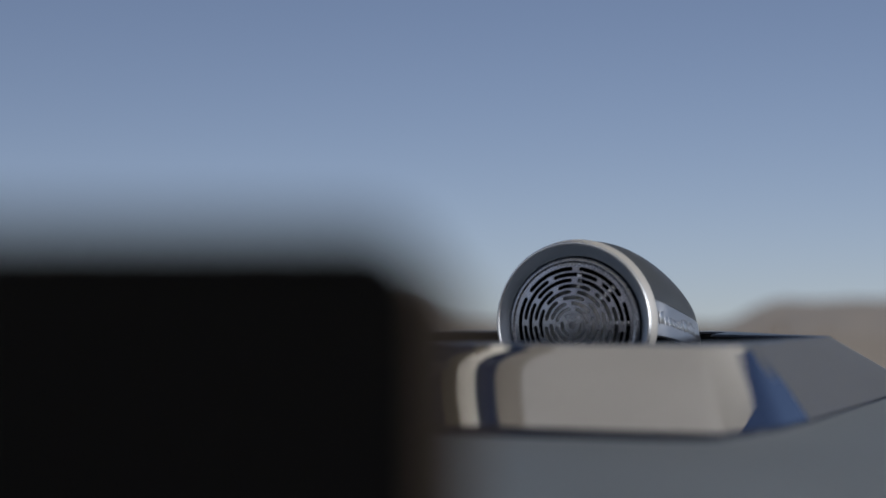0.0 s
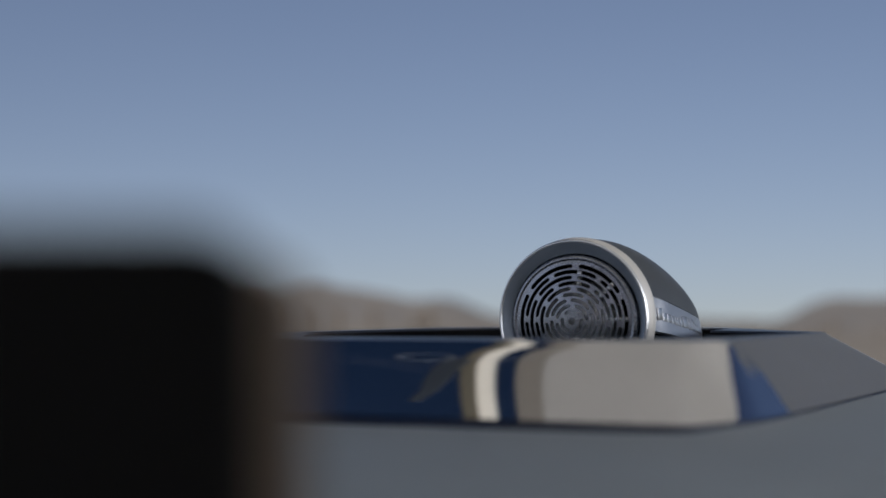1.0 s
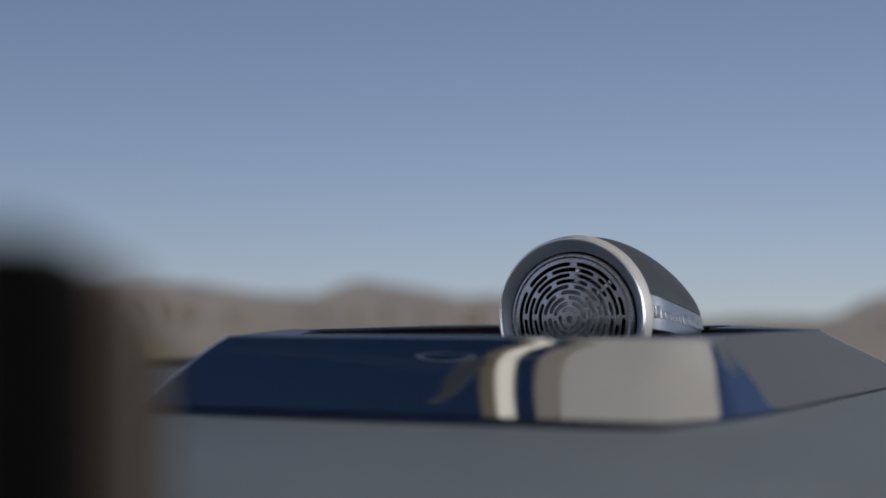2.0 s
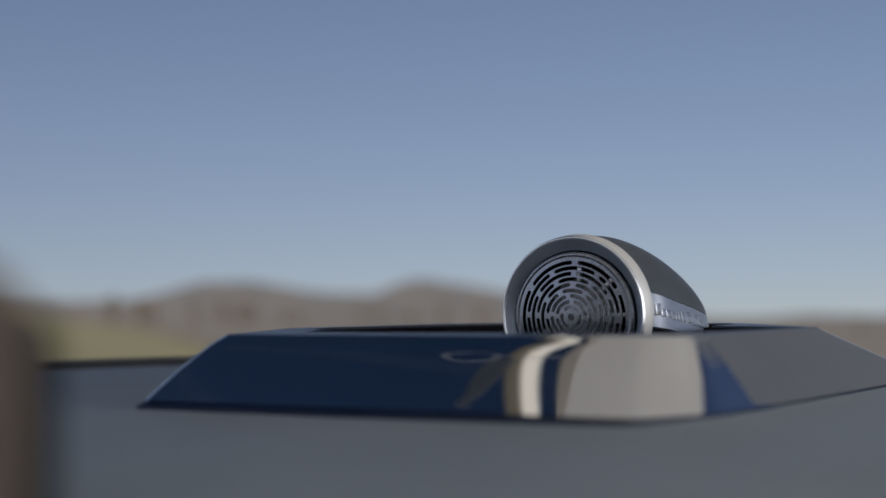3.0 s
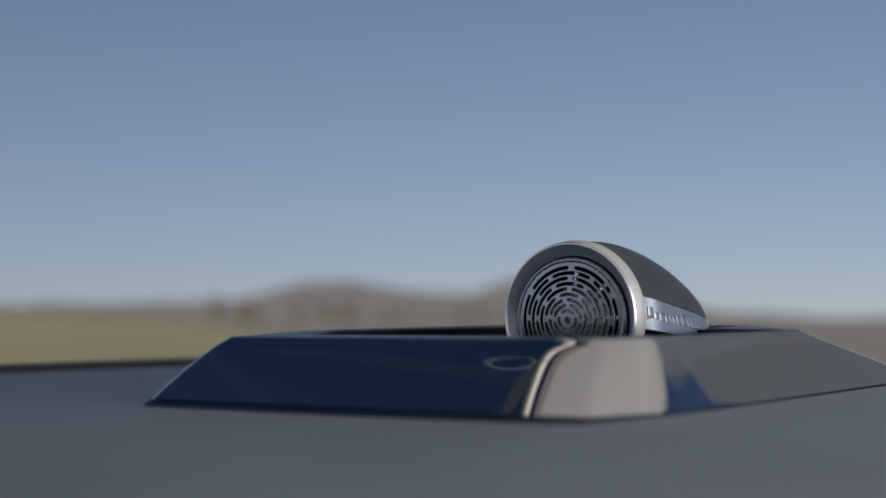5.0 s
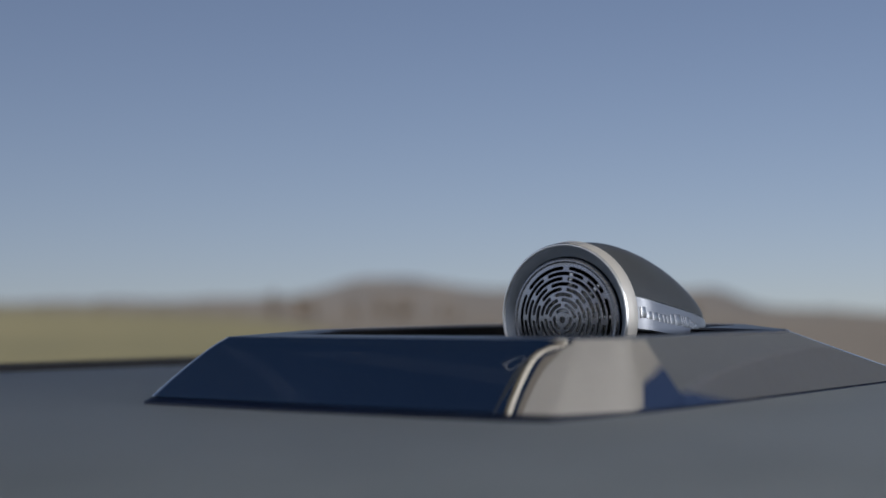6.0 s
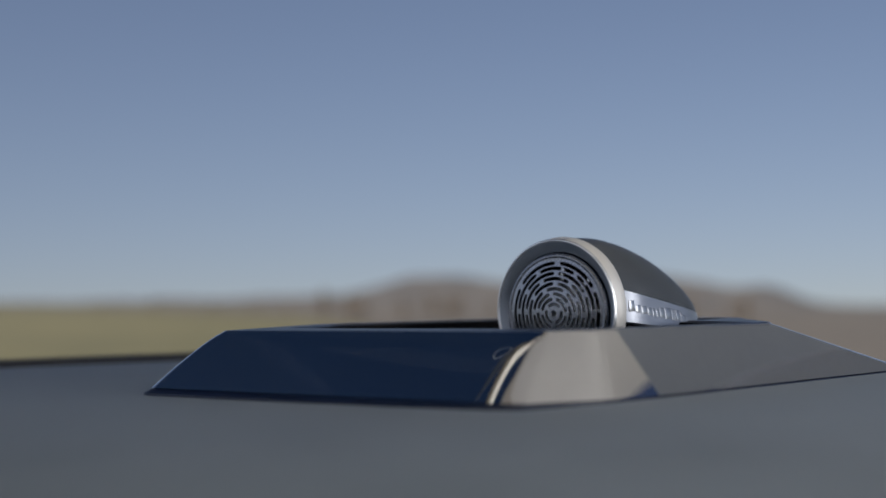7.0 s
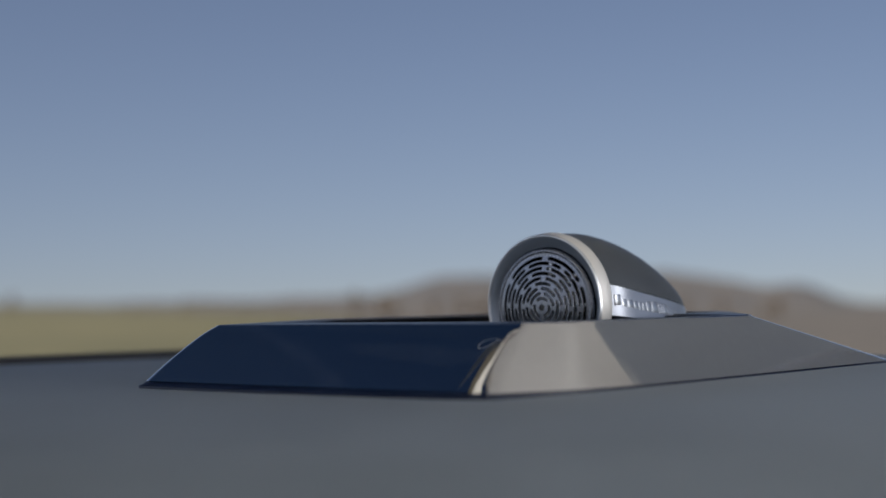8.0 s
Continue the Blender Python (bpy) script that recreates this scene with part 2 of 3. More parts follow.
def build_plinth():
    plinth = thing("speaker_plinth", "glossy dark blue wedge-sided bezel around the speaker recess", "speaker bezel")
    base = rounded(BASE, BASE_R, 10, (0, 0, 0, 0, 0.0003, 0, 0, 0, 0, 0))
    rim = rounded(RIM, RIM_R, 10, (0, 0, 0, 0, 0.0003, 0, 0, 0, 0, 0))
    lip = rounded(LIP, LIP_R, 10)
    hole = rounded(HOLE, HOLE_R, 10)

    def mid(a, b, s):
        return [p.lerp(q, s) for p, q in zip(a, b)]

    def ring(pts, z):
        return [(p.x, p.y, z if not callable(z) else z(p)) for p in pts]

    def low(p):
        """The bezel's lower edge: higher over the front, almost down on the pad along the right side."""
        s = min(1.0, max(0.0, (p.x + 0.02) / 0.07))
        return 0.0026 - 0.0008 * s * s * (3 - 2 * s)

    def slope(s):
        pts = mid(base, rim, s)
        out = []
        for p, q, b in zip(pts, rim, base):
            bow = 0.1407 * min(1.0, max(0.0, (0.0068 - b.x) / 0.0113))  # the front face bows out towards the top
            roll = 0.36 * min(1.0, max(0.0, (0.0068 - b.x) / 0.0113))  # and rolls over more tightly just under the edge
            up = (s - bow * max(0.0, s - 0.1) ** 2 - roll * max(0.0, s - 0.72) ** 2) / (1 - bow * 0.81 - roll * 0.0784)
            out.append((p.x, p.y, low(b) + (rim_z(q) - 0.0006 - low(b)) * up))
        return out

    def flare(s, z):
        """A row of the foot, which spreads out along the front face and stays tight on the other sides."""
        row = []
        for p, q in zip(base, rim):
            wide = 1.0 - 0.75 * min(1.0, max(0.0, (p.x + 0.03) / 0.05))
            m = p.lerp(q, -s * wide)
            row.append((m.x, m.y, z(p) if callable(z) else z))
        return row

    foot = [flare(0.07, -0.006), flare(0.095, -0.0015), flare(0.095, -0.0006), flare(0.095, 0.0010), flare(0.085, lambda p: 0.45 * low(p) + 0.0002), flare(0.045, lambda p: low(p) - 0.0009), flare(0.0, lambda p: low(p) - 0.0001)]
    part("skirt", loft(foot + [ring(mid(base, rim, 0.06), lambda p: low(p) - 0.0004)]), "skirt", plinth, "dark gloss foot along the bezel's lower edge")
    rows = [ring(mid(base, rim, 0.08), lambda p: low(p) - 0.0006)]
    rows += [slope(s) for s in (0.012, 0.06, 0.12, 0.2, 0.3, 0.4, 0.5, 0.6, 0.7, 0.8, 0.88, 0.94, 0.99)]
    rows += [ring(mid(rim, lip, 0.03), lambda p: rim_z(p) - 0.0001)]
    part("bezel", loft(rows), "gloss", plinth, smooth=28)
    rows = [ring(mid(rim, lip, 0.03), lambda p: rim_z(p) - 0.0001), ring(mid(rim, lip, 0.1), rim_z), ring(mid(rim, lip, 0.5), rim_z), ring(mid(rim, lip, 0.96), rim_z), ring(lip, lambda p: rim_z(p) - 0.0012)]
    part("rim", loft(rows), "rim", plinth, "dark gloss upper edge of the bezel")
    part("recess", loft([ring(mid(lip, hole, -0.02), lambda p: rim_z(p) - 0.0009), ring(mid(lip, hole, 0.93), lambda p: rim_z(p) - 0.0007), ring(hole, lambda p: rim_z(p) - 0.0018), ring(mid(hole, rim, -0.02), -0.001)], close_last=True),
         "black", plinth, "matt black lip, wall and floor of the recess")
    return plinth


# ---- speaker ----
HOOD_L, HOOD_D = 0.0755, 0.0054
GRILLE = (0.0005, 0.0014, -0.0011)  # the grille's centre, a little below the ring's
GRILLE_BULGE = 0.0019


def hood_section(s):
    """Half width, band-top height, top height and sideways drift at a share s of the hood's length."""
    zb = 0.0086 - 0.0130 * s
    return 0.0295 * math.sqrt(max(0.0, 1 - s ** 6)), zb, zb + 0.0222 * (1 - s ** 2.5) * (1 + 0.55 * s), 0.0065 * s


def band_out(w, y, z, top, foot):
    """How far out the side band stands at a depth y and height z: round behind the ring, then a wall that leans out at its foot."""
    wall = w * 1.012 + 0.0018 * min(1.0, (y - HOOD_D) / 0.012) * (top - z) / (top - foot)
    join = min(1.0, (y - HOOD_D) / 0.009)
    join = join * join * (3 - 2 * join)
    return wall * join + math.sqrt(0.0299 ** 2 - z * z) * (1 - join)


def slot(r, a0, a1, w, steps):
    """The outline of a curved slot with round ends."""
    pts, h = [], w / 2
    for k in range(steps + 1):
        a = a0 + (a1 - a0) * k / steps
        pts.append(((r + h) * math.cos(a), (r + h) * math.sin(a)))
    for end, a, turn in ((1, a1, 0), (0, a0, math.pi)):
        c = (r * math.cos(a), r * math.sin(a))
        for k in range(1, 5):
            b = a + turn + math.pi * k / 5
            pts.append((c[0] + h * math.cos(b), c[1] + h * math.sin(b)))
        if end:
            for k in range(steps + 1):
                a2 = a1 + (a0 - a1) * k / steps
                pts.append(((r - h) * math.cos(a2), (r - h) * math.sin(a2)))
    return pts


def grille_mesh():
    cu = bpy.data.curves.new("grille_outline", "CURVE")
    cu.dimensions, cu.fill_mode, cu.extrude = "2D", "BOTH", 0.0004
    cu.bevel_depth, cu.bevel_resolution, cu.offset = 0.00022, 2, -0.00022
    outlines = [[(0.0236 * math.cos(a), 0.0236 * math.sin(a)) for a in (2 * math.pi * k / 120 for k in range(120))]]
    outlines.append([(0.0013 * math.cos(a), 0.0013 * math.sin(a)) for a in (2 * math.pi * k / 24 for k in range(24))])
    # rings of slots laid like bricks: the bars of one ring stand over the middle of the next ring's slots
    for k in range(9):
        r, n = 0.0205 - 0.00209 * k, (6, 6, 6, 6, 6, 6, 5, 4, 3)[k]
        start, gap = radians(27 if k % 2 == 0 else -3), 0.0026 if k == 0 else 0.0022 if k < 6 else 0.0017
        for j in range(n):
            a0, a1 = start + 2 * math.pi * j / n, start + 2 * math.pi * (j + 1) / n
            w = 0.00134 if k == 0 else 0.00128
            g = (gap / 2 + w / 2) / r
            outlines.append(slot(r, a0 + g, a1 - g, w, 16 if k < 3 else 11))
    for pts in outlines:
        sp = cu.splines.new("POLY")
        sp.points.add(len(pts) - 1)
        for q, (x, y) in zip(sp.points, pts):
            q.co = (x, y, 0, 1)
        sp.use_cyclic_u = True
    ob = bpy.data.objects.new("grille_outline", cu)
    scene.collection.objects.link(ob)
    me = bpy.data.meshes.new_from_object(ob.evaluated_get(bpy.context.evaluated_depsgraph_get()))
    bpy.data.objects.remove(ob)
    bpy.data.curves.remove(cu)
    # lay it upright, facing -y, and press it out into a shallow dome
    me.transform(Matrix.Rotation(radians(90), 4, "X"))
    flat = [abs(p.normal.y) > 0.95 for p in me.polygons]
    for v in me.vertices:
        v.co.y -= GRILLE_BULGE * max(0.0, 1 - (v.co.x ** 2 + v.co.z ** 2) / 0.0214 ** 2)
    me.polygons.foreach_set("use_smooth", [True] * len(me.polygons))
    me.set_sharp_from_angle(angle=radians(50))
    # the plate's own faces follow the dome, whatever triangles fill them
    normals = []
    for p, on_plate in zip(me.polygons, flat):
        for i in p.vertices:
            x, y, z = me.vertices[i].co
            bend = 2 * GRILLE_BULGE / 0.0214 ** 2 if x * x + z * z < 0.0214 ** 2 else 0.0
            way = math.copysign(1.0, p.normal.y)
            normals.append(Vector((-way * bend * x, way, -way * bend * z)).normalized() if on_plate else Vector((0, 0, 0)))
    me.normals_split_custom_set(normals)
    return me


def build_speaker():
    sp = thing("dashboard_speaker", "satin aluminium tweeter pod with dark grey hood and slotted grille", "speaker", at=pose(-0.0010, -0.0001, 0.0279, 0, 0, -31))
    gx, gy, gz = GRILLE
    ring = part("trim_ring", turned([(0.0276, 0.0012), (0.0282, 0.0004), (0.0286, 0.0000), (0.0289, 0.0000), (0.0292, 0.0003), (0.0294, 0.0010)]), "ring", sp, "bright satin aluminium lip")
    part("ring_side", turned([(0.0294, 0.0010), (0.0298, 0.0035), (0.0303, 0.0064), (0.0301, 0.0071), (0.0280, 0.0074)]), "ring_side", ring, "pale satin outer band of the ring")
    # the cone runs from the ring down to the grille, which sits a little lower
    rows = []
    for k in range(7):
        s = k / 6
        r, y = 0.0285 - 0.0033 * s, 0.0004 + 0.0010 * s + 0.0008 * s * s
        rows.append([(gx * s + r * math.cos(a), y, gz * s + r * math.sin(a)) for a in (2 * math.pi * j / 96 for j in range(96))])
    rows.append([(gx + 0.0251 * math.cos(a), 0.0045, gz + 0.0251 * math.sin(a)) for a in (2 * math.pi * j / 96 for j in range(96))])
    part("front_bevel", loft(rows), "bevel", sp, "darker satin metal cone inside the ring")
    part("groove", turned([(0.0252, 0.0040), (0.0252, 0.0052), (0.0236, 0.0052), (0.0236, 0.0030)], 96, gx, gz), "black", sp, "black shadow gap round the grille")
    me = grille_mesh()
    me.materials.clear()
    me.materials.append(M["grille"])
    g = new("grille", me)
    g.parent, g.location = sp, GRILLE
    g["label"] = "domed metal grille with rings of curved slots"
    part("grille_rim", turned([(0.0226, gy + 0.0006), (0.0226, gy - 0.0006), (0.0232, gy - 0.0009), (0.0240, gy - 0.0008), (0.0245, gy - 0.0003), (0.0246, gy + 0.0006), (0.0246, gy + 0.0030)], 96, gx, gz), "grille", sp)
    # behind the grille: a dark bowl, a bright dome and its arms
    part("bowl", turned([(0.0235, gy + 0.002), (0.0228, 0.012), (0.016, 0.017), (0.006, 0.018), (0.0001, 0.018)], 48, gx, gz), "black", sp)
    part("dome", turned([(0.0150, 0.0115), (0.0145, 0.0092), (0.0125, 0.0072), (0.0080, 0.0056), (0.0040, 0.0048), (0.0001, 0.0046)], 48, gx, gz), "cone", sp, "grey metal dome behind the slots")
    for k in range(3):
        arm = box(0.0120, 0.0200, 0.0040, 0.0056, -0.0009, 0.0009, 0.0002)
        bmesh.ops.rotate(arm, verts=arm.verts, cent=(0, 0, 0), matrix=Matrix.Rotation(-radians(86 - 42 * k), 3, "Y"))
        bmesh.ops.translate(arm, verts=arm.verts, vec=(gx, 0, gz))
        part("arm", arm, "ring", sp)
    # hood
    rows = []
    for k in range(41):
        s = 1 - (1 - k / 40) ** 1.6
        w, zb, h, drift = hood_section(min(s, 0.9995))
        join = min(1.0, s / 0.3)
        join = join * join * (3 - 2 * join)
        y, row = HOOD_D + (HOOD_L - HOOD_D) * s, []
        for j in range(49):
            a = math.pi * j / 48
            wide, high = w * math.copysign(abs(math.cos(a)) ** 1.08, math.cos(a)), zb + (h - zb) * abs(math.sin(a)) ** 1.08
            b = math.asin(zb / 0.0296) * (1 - 2 * a / math.pi) + a
            # round behind the ring, flatter towards the tail
            row.append((drift + 0.0296 * math.cos(b) * (1 - join) + wide * join, y, 0.0296 * math.sin(b) * (1 - join) + high * join))
        rows.append(row)
    part("hood", loft(rows, wrap=False), "hood", sp, "dark grey soft-touch hood tapering to the back", smooth=60)
    # side band: a wall under the hood's edge, with a lip
    rows, path = [[], [], [], []], []
    for k in range(41):
        s = 1 - (1 - k / 40) ** 1.6
        w, zb, h, drift = hood_section(min(s, 0.9995))
        path.append((w, HOOD_D + (HOOD_L - HOOD_D) * s, zb, -0.0045 - 0.0124 * s ** 1.2, drift))
    full = path + [(-w, y, a, b, d) for w, y, a, b, d in path[::-1]]
    for w, y, zt, zl, d in full:
        rows[0].append((d + math.copysign(band_out(abs(w), y, zt, zt, zl) - 0.0012, w), y, zt + 0.0002))
        rows[1].append((d + math.copysign(band_out(abs(w), y, zt - 0.0005, zt, zl), w), y + 0.0003, zt - 0.0005))
        rows[2].append((d + math.copysign(band_out(abs(w), y, zl, zt, zl), w), y + 0.0003, zl))
        rows[3].append((d + math.copysign(band_out(abs(w), y, zl, zt, zl) - 0.0012, w), y - 0.0003, zl - 0.0005))
    band = part("side_band", loft(rows, wrap=False), "band", sp, "silver band wrapped round the pod's side", smooth=50)
    # the maker's raised lettering, as plain bars
    y = 0.0090
    for wide, tall in ((3.0, 4.4), (2.5, 3.0), (3.4, 3.0), (2.4, 3.0), (1.8, 3.0), (2.1, 3.0), (2.8, 4.0), (4.2, 4.4), (1.0, 4.4), (1.1, 4.6), (2.4, 4.6), (1.0, 4.4), (2.4, 3.0), (2.0, 3.0)):
        wide, tall = wide / 1000, tall / 1000
        s = (y - HOOD_D) / (HOOD_L - HOOD_D)
        z = -0.0001 - 0.0105 * s

        def skin(v, up):
            """The band's own surface, on which the bars lie."""
            s = (v - HOOD_D) / (HOOD_L - HOOD_D)
            w, zb, h, drift = hood_section(s)
            return drift + band_out(w, v, up, zb, -0.0045 - 0.0124 * s ** 1.2)

        bar = box(-0.0005, 0.00012, y, y + wide, z, z + tall, 0.0001)
        for p in bar.verts:
            p.co.x += skin(p.co.y, p.co.z)
        part("letter_bar", bar, "letter", band)
        y += wide + 0.0007
    rows = [[(d + w * 0.94, y - 0.0004, zl + 0.001) for w, y, zt, zl, d in full], [(d + w * 0.90, y - 0.002, -0.0272) for w, y, zt, zl, d in full]]
    part("foot", loft(rows, wrap=False), "black", sp, "matt black foot under the pod")
    return sp


# ---- display in front ----
def build_display():
    d = thing("centre_display", "black upright display with a tan side trim", "display")
    out = rounded([(-0.286, -0.17), (-0.0943, -0.17), (-0.0943, 0.0396), (-0.286, 0.0396)], [0.004, 0.004, 0.0052, 0.004], 6)
    part("screen", loft([[(p.x, y, p.y) for p in out] for y in (-0.3940, -0.3935, -0.3841, -0.3831)], True, True), "glass_black", d, smooth=30)
    side = rounded([(-0.0985, -0.168), (-0.0906, -0.168), (-0.0906, 0.0360), (-0.0985, 0.0385)], [0.002, 0.002, 0.006, 0.002], 6)
    part("side_trim", loft([[(p.x, y, p.y) for p in side] for y in (-0.3836, -0.3785)], True, True), "tan", d, "tan side trim", smooth=30)
    shell = rounded([(-0.280, -0.166), (-0.0922, -0.166), (-0.0922, 0.0340), (-0.280, 0.0340)], [0.004, 0.004, 0.006, 0.004], 6)
    part("back_shell", loft([[(p.x, y, p.y) for p in shell] for y in (-0.3828, -0.3640, -0.3600)], True, True), "black", d, "matt black housing behind the screen", smooth=30)
    part("stalk", box(-0.23, -0.15, -0.3605, -0.300, -0.15, -0.10, 0.004), "black", d)
    return d


# ---- cabin ----
def slab(corners, z0, z1):
    """A flat piece of roof with the given plan."""
    return loft([[(x, y, z) for x, y in corners] for z in (z0, z1)], True, True)


ROOF_Z = 0.42


def build_cabin():
    # unseen cabin: roof pieces are added and cut to make the bezel's reflections
    roof = thing("ceiling", "unseen roof of cloth and tinted glass, added for the bezel's reflections", "ceiling", kind="structure")
    z = ROOF_Z
    def edge(c):
        """Points on the seam at a distance c, from the front to the back."""
        return [((c + 0.5 * y) / 0.866, y) for y in (0.60, -0.08)]

    part("roof_glass", slab([edge(-0.1745)[0], edge(-0.1745)[1], (-0.75, -0.08), (-0.75, 0.60)], z, z + 0.004), "roof_glass", roof, "dark tinted roof glass", smooth=0)
    for name, c0, c1, material, label in (("hem", -0.1745, -0.1640, "olive_card", "olive cloth strip, added for the bezel's reflection"), ("hem", -0.1640, -0.1515, "pale_card", "pale cloth strip, added for the bezel's reflection"),
                                          ("roof_glass", -0.1515, -0.1388, "roof_glass", "dark tinted roof glass"), ("hem", -0.1388, -0.1225, "soft_card", "grey-beige cloth strip, added for the bezel's reflection")):
        part(name, slab(edge(c0) + edge(c1)[::-1], z, z + (0.004 if material == "roof_glass" else 0.0012)), material, roof, label, smooth=0)
    # beige cloth meets blue-tinted glass in a curve fitted to the bezel's reflection
    side = [(0.487 + 1.302 * y - 1.891 * y * y - 0.45 * max(0.0, y - 0.18) + 0.4 * max(0.0, y - 0.225), y) for y in (-0.061, -0.03, 0.0, 0.03, 0.06, 0.09, 0.12, 0.15, 0.18, 0.21, 0.24, 0.266)]
    part("blind", slab([(-0.75, -1.2), (0.75, -1.2), (0.75, -0.061), *side, (0.57, 0.226), (0.47, 0.215), (0.36, 0.25), (0.22, 0.45), (0.22, 0.60), edge(-0.1225)[0], edge(-0.1225)[1], (-0.75, -0.08)], z, z + 0.0012), "beige_card", roof, smooth=0)
    part("roof_glass", slab([(0.7498, -0.060), (0.7498, 0.329), *[(x + 0.001, y) for x, y in side[::-1]]], z, z + 0.004), "blue_glass", roof, "blue-tinted roof pane, added for the bezel's reflection", smooth=0)
    part("side_card", slab([(0.7498, 0.330), (0.7498, 0.9), (0.221, 0.9), (0.221, 0.451), (0.361, 0.251), (0.47, 0.2165), (0.57, 0.2275), (side[-1][0], side[-1][1] + 0.0015)], z, z + 0.0012), "grey_card", roof, "grey cloth roof card, added for the bezel's reflection", smooth=0)
    part("headliner", box(-0.75, 0.75, -2.0, -1.2, z, z + 0.02), "headliner", roof, smooth=0)
    for name, x0, x1 in (("wall_left", -0.79, -0.75), ("wall_right", 0.75, 0.79)):
        w = thing(name, "grey door trim and pillars beside the open side window", "door trim", kind="structure")
        part("door_panel", box(x0, x1, -2.0, 0.9, -0.95, -0.03), "cabin", w, smooth=0)
        part("centre_pillar", box(x0, x1, -0.90, -0.78, -0.03, z), "cabin", w, smooth=0)
        part("rear_pillar", box(x0, x1, -2.0, -1.75, -0.03, z), "cabin", w, smooth=0)
        if x0 > 0:
            # two added unseen pieces; their shared falling edge is fitted to the bezel's reflection
            part("front_card", loft([[(x, y, h) for y, h in ((0.377, z + 0.003), (0.403, 0.376), (0.433, 0.334), (0.470, 0.291), (0.489, 0.271), (0.515, 0.236), (0.532, 0.206), (0.532, 0.10), (1.15, 0.10), (1.15, z + 0.003))] for x in (x0, x0 + 0.002)], True, True), "side_card", w, "unseen grey side card, added for the bezel's reflection", smooth=0)
            part("side_pane", loft([[(x, y, h) for y, h in ((-0.06, 0.16), (0.530, 0.16), (0.530, 0.206), (0.513, 0.235), (0.487, 0.270), (0.468, 0.290), (0.431, 0.333), (0.401, 0.375), (0.375, z + 0.003), (-0.06, z + 0.003))] for x in (x0, x0 + 0.004)], True, True), "blue_glass", w, "unseen blue-tinted side pane, added for the bezel's reflection", smooth=0)
    w = thing("wall_rear", "light rear cabin wall under an open rear window", "wall", kind="structure")
    part("panel", box(-0.79, 0.79, -2.04, -2.0, -0.95, 0.0), "cabin", w, smooth=0)
    part("header", box(-0.79, 0.79, -2.04, -2.0, 0.36, z + 0.02), "cabin", w, smooth=0)
    w = thing("floor", "dark cabin floor", "floor", kind="structure")
    part("panel", box(-0.79, 0.79, -2.0, 0.5, -0.975, -0.95), "cabin", w, smooth=0)
    w = thing("bulkhead", "dark bulkhead under the dashboard", "wall", kind="structure")
    part("panel", box(-0.75, 0.75, 0.5, 0.54, -0.975, -0.10), "cabin", w, smooth=0)


def build_blind_pull():
    """A looped cord and a strap, added flat under the roof glass for their reflection in the bezel."""
    pts = [Vector((x, y, 0.4150)) for x, y in ((-0.098, 0.0815), (-0.112, 0.0840), (-0.125, 0.0845), (-0.139, 0.0885))]
    for k in range(25):
        a = 2 * math.pi * k / 24
        pts.append(Vector((-0.1705 + 0.0195 * math.cos(a) + 0.0070 * math.sin(a), 0.100 - 0.0025 * math.cos(a) + 0.0165 * math.sin(a), 0.4150)))
    rows = []
    for i, c in enumerate(pts):
        d = (pts[min(i + 1, len(pts) - 1)] - pts[max(i - 1, 0)]).normalized()
        u = d.cross(Vector((0, 0, 1))).normalized()
        v = d.cross(u)
        rows.append([c + (u * math.cos(b) + v * math.sin(b)) * 0.0014 for b in (2 * math.pi * k / 8 for k in range(8))])
    pull = thing("blind_pull", "grey looped cord and woven strap, added for their reflection in the bezel", "blind pull")
    left = [(-0.146, 0.090), (-0.162, 0.085), (-0.177, 0.070), (-0.196, 0.049), (-0.213, 0.029), (-0.233, 0.015)]
    right = [(-0.146, 0.084), (-0.154, 0.072), (-0.166, 0.060), (-0.183, 0.042), (-0.202, 0.026), (-0.226, 0.013)]
    edges = [[(l[0], l[1], z), (r[0], r[1], z), (r[0], r[1], z - 0.0012), (l[0], l[1], z - 0.0012)] for l, r, z in zip(left, right, [ROOF_Z - 0.0005 - 0.003 * math.sin(math.pi * k / 5) for k in range(6)])]
    part("strap", loft(edges, True, True), "strap", pull)
    part("cord", loft(rows, True, True), "cord", pull)


# ---- outside ----
RIDGE = ((-1.3, 0.004), (-0.6, 0.002), (-0.49, 0.0), (-0.42, 0.001), (-0.3, 0.0015), (-0.22, 0.002), (-0.198, 0.008), (-0.17, 0.0145), (-0.143, 0.0162), (-0.113, 0.0115), (-0.075, 0.006), (-0.047, 0.006),
         (-0.028, 0.0145), (-0.013, 0.0175), (0.0, 0.0145), (0.021, 0.012), (0.04, 0.008), (0.058, 0.0035), (0.077, 0.005), (0.091, 0.003), (0.109, -0.005), (0.127, -0.009), (0.163, -0.0116),
         (0.21, -0.0150), (0.258, -0.0130), (0.318, -0.0135), (0.332, -0.007), (0.344, 0.0), (0.355, 0.0026), (0.413, 0.0046), (0.6, 0.006), (1.3, 0.0))


def land(x, y):
    """The height of the gently falling land round the car."""
    return -1.0 - 0.024 * x - 0.0102 * y


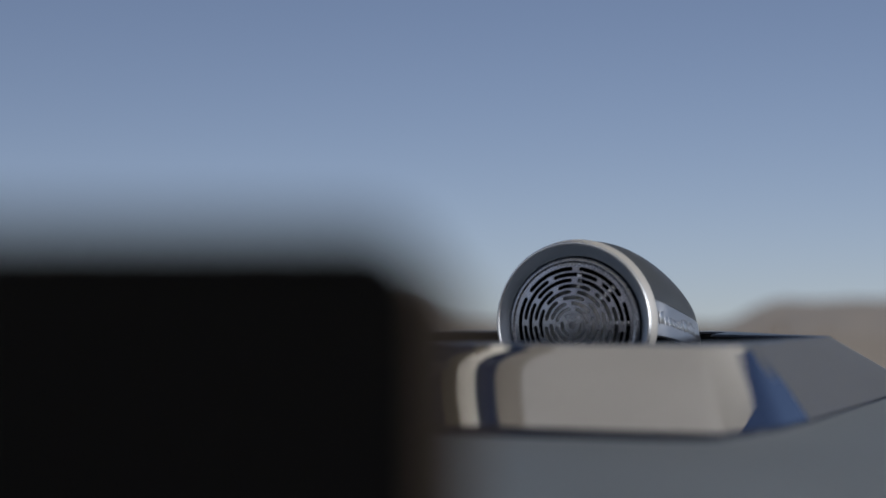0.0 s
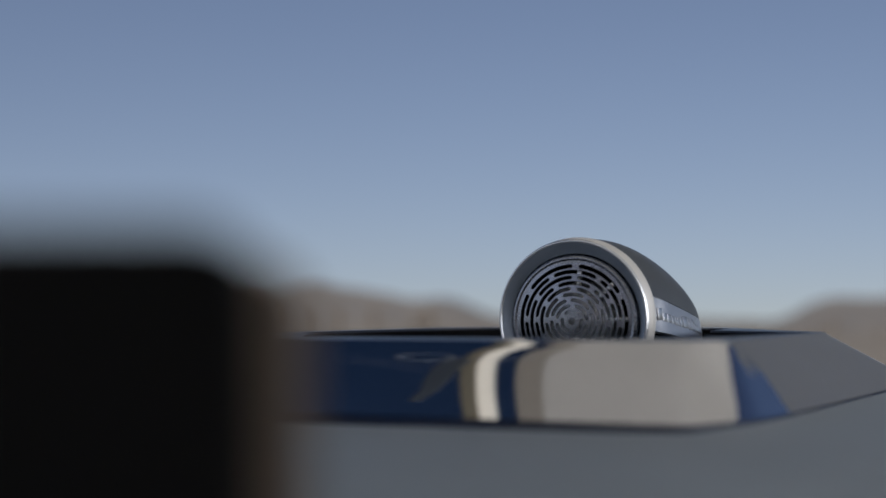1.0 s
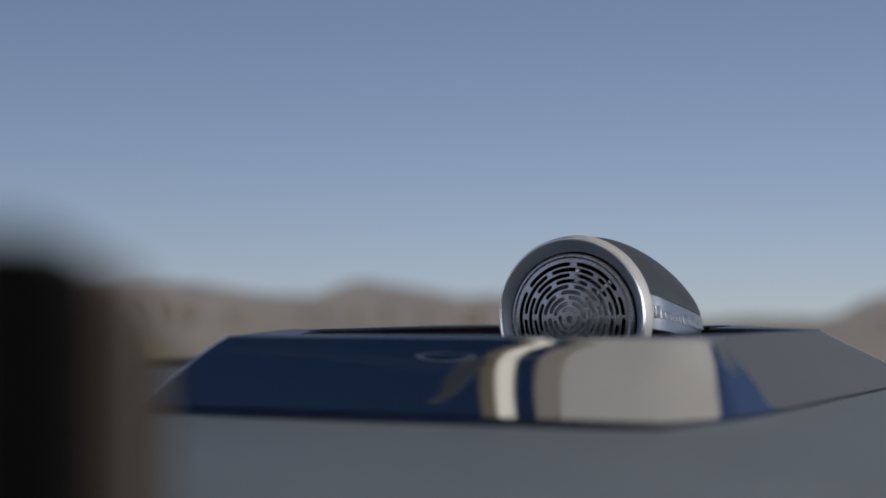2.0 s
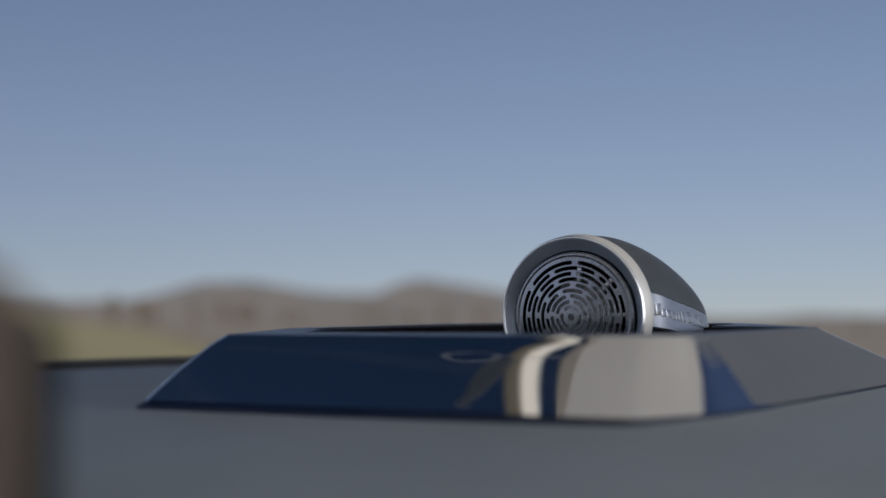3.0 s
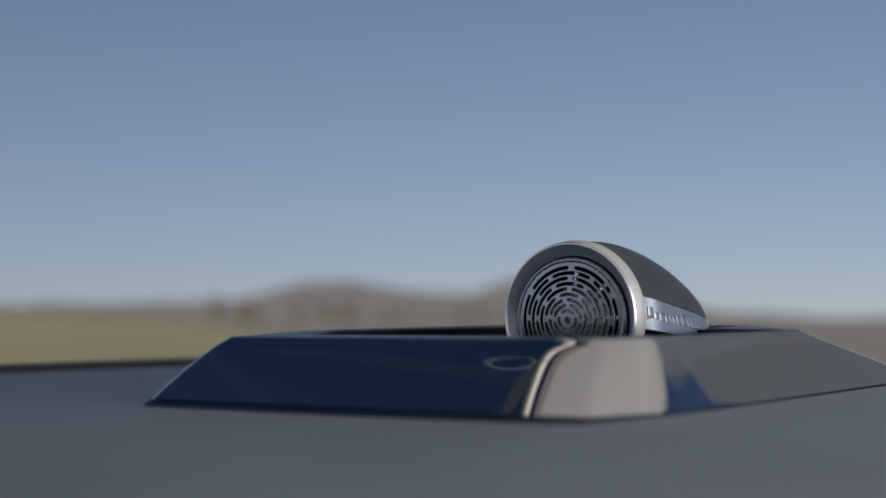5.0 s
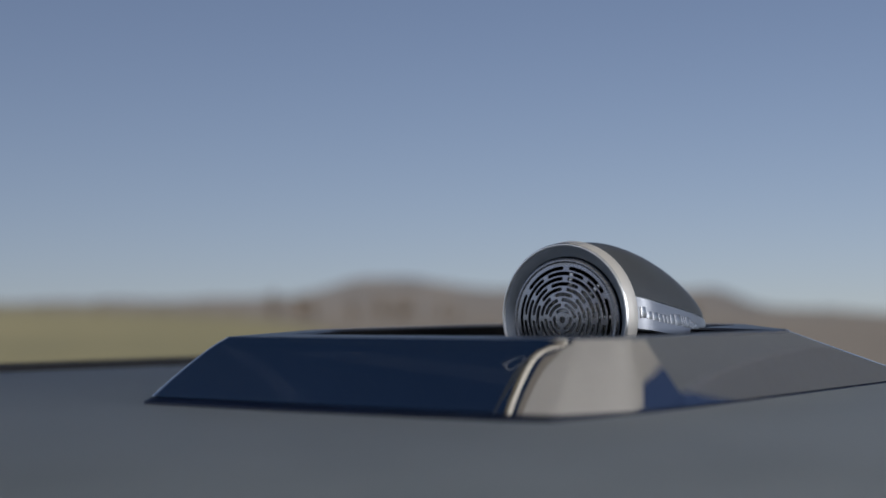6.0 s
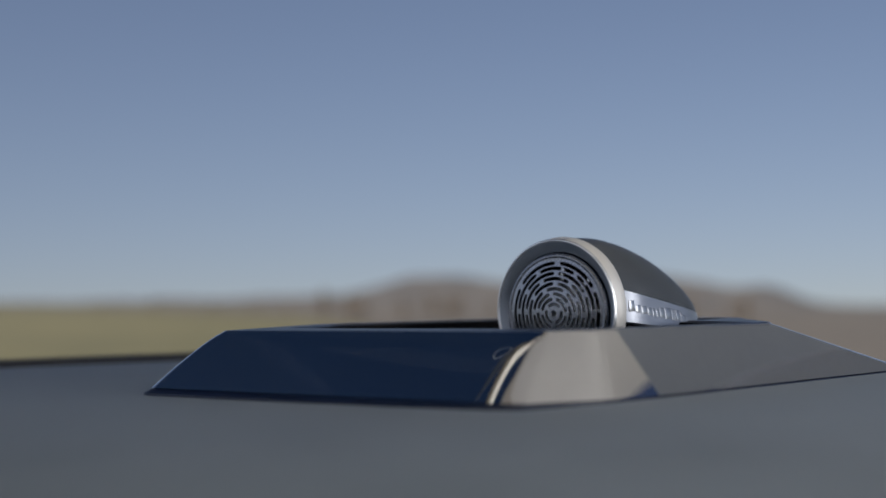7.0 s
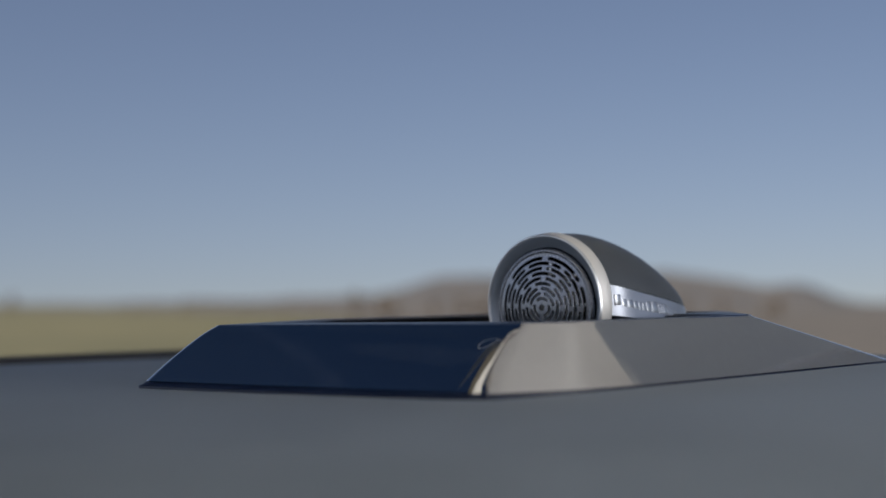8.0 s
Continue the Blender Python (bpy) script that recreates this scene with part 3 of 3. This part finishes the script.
def build_outside():
    az = np.linspace(-1.3, 1.3, 261)
    top = np.interp(az, [a for a, e in RIDGE], [e for a, e in RIDGE])
    dist = (300, 420, 520, 620, 720, 820, 900, 960, 1020, 1100, 1250, 1500)
    rise = (-0.02, 0.0, 0.06, 0.2, 0.42, 0.68, 0.88, 1.0, 0.97, 0.8, 0.4, -0.1)
    rows = []
    for d, s in zip(dist, rise):
        row = []
        for a, e in zip(az, top):
            rough = noise.noise(Vector((a * 30, d * 0.01, 0.3))) * 0.0022 + noise.noise(Vector((a * 90, d * 0.03, 4.0))) * 0.0010
            x, y = math.sin(a), math.cos(a)
            crest = max(1.0, (e + rough) * 960 - land(960 * x, 960 * y))
            row.append((d * x, d * y, land(d * x, d * y) + crest * s - (1 if s <= 0 else 0)))
        rows.append(row)
    bm = loft(rows, wrap=False)
    hills = link("backdrop", bm, "hill", 80)
    tagged(hills, "brown scrub-covered hills on the horizon", "hills", kind="structure")
    bm = bmesh.new()
    ring = [[(r * math.cos(a), r * math.sin(a), land(r * math.cos(a), r * math.sin(a))) for a in (2 * math.pi * k / 48 for k in range(48))] for r in (3, 12, 60, 250, 900, 4000)]
    bm = loft(ring, close_first=True)
    tagged(link("ground", bm, "field", 0), "flat field of dry yellow-green grass", "field", kind="structure")
    # brown scrubland between the field and the hills
    rows = []
    for d, left in ((22, -0.12), (40, -0.17), (70, -0.21), (110, -0.25), (160, -0.30), (220, -0.36), (300, -0.46), (430, -0.60)):
        az = np.linspace(left, 0.7, 98)
        rows.append([(d * math.sin(a), d * math.cos(a), land(d * math.sin(a), d * math.cos(a)) + 0.03 + 0.25 * max(0.0, noise.noise(Vector((a * 40, d * 0.08, 0)))) * min(1, d / 60)) for a in az])
    tagged(link("scrubland", loft(rows, wrap=False), "scrub", 80), "brown scrubland at the foot of the hills", "scrub", kind="structure")


def build_trees():
    """Low autumn trees along the edge of the field."""
    rng = random.Random(7)

    def one(height):
        tree = thing("tree", "small brown autumn tree at the field's edge", "tree", "trees along the field")
        bm = loft([[(r * math.cos(a) + lean, r * math.sin(a), z) for a in (2 * math.pi * k / 8 for k in range(8))] for r, z, lean in ((0.16, -0.2, 0), (0.10, height * 0.35, 0.05), (0.05, height * 0.7, -0.03))])
        for k in range(5):
            a, z0 = 2 * math.pi * k / 5 + rng.random(), height * (0.3 + 0.09 * k)
            tip = Vector((math.cos(a) * height * 0.28, math.sin(a) * height * 0.28, z0 + height * 0.25))
            root = Vector((0, 0, z0))
            u = (tip - root).cross(Vector((0, 0, 1))).normalized() * 0.05
            vs = [bm.verts.new(p) for p in (root + u, root - u, root + Vector((0, 0, 0.08)), tip)]
            for i, j in ((0, 1), (1, 2), (2, 0)):
                bm.faces.new((vs[i], vs[j], vs[3]))
        part("trunk", bm, "bark", tree)
        bm = bmesh.new()
        for k in range(260):
            a, s = rng.random() * 2 * math.pi, rng.random() ** 0.5
            up = rng.random()
            wide = height * 0.38 * math.sin(math.pi * (0.15 + 0.8 * up)) * (0.75 + 0.25 * math.sin(3 * a + 5 * up))
            c = Vector((math.cos(a) * wide * s, math.sin(a) * wide * s, height * (0.28 + 0.72 * up)))
            n = Vector((rng.uniform(-1, 1), rng.uniform(-1, 1), rng.uniform(-0.3, 1))).normalized()
            u = n.orthogonal().normalized() * height * 0.05
            v = n.cross(u)
            bm.faces.new([bm.verts.new(c + p) for p in (u, v * 0.7, -u, -v * 0.7)])
        part("crown", bm, "leaf", tree, smooth=0)
        return tree

    kinds = [one(1.7), one(2.2), one(1.3)]
    spots = [(rng.uniform(-0.29, 0.08), rng.uniform(95, 190)) for k in range(26)] + [(rng.uniform(-0.6, -0.3), rng.uniform(170, 240)) for k in range(6)] + [(rng.uniform(0.2, 0.5), rng.uniform(120, 200)) for k in range(5)]
    for k, (a, d) in enumerate(spots):
        m = pose(d * math.sin(a), d * math.cos(a), land(d * math.sin(a), d * math.cos(a)), 0, 0, rng.uniform(0, 360))
        if k < 3:
            kinds[k].matrix_world = m
        else:
            copy_thing(kinds[k % 3], m)


build_dashboard()
build_plinth()
build_speaker()
build_display()
build_cabin()
build_blind_pull()
build_outside()
build_trees()
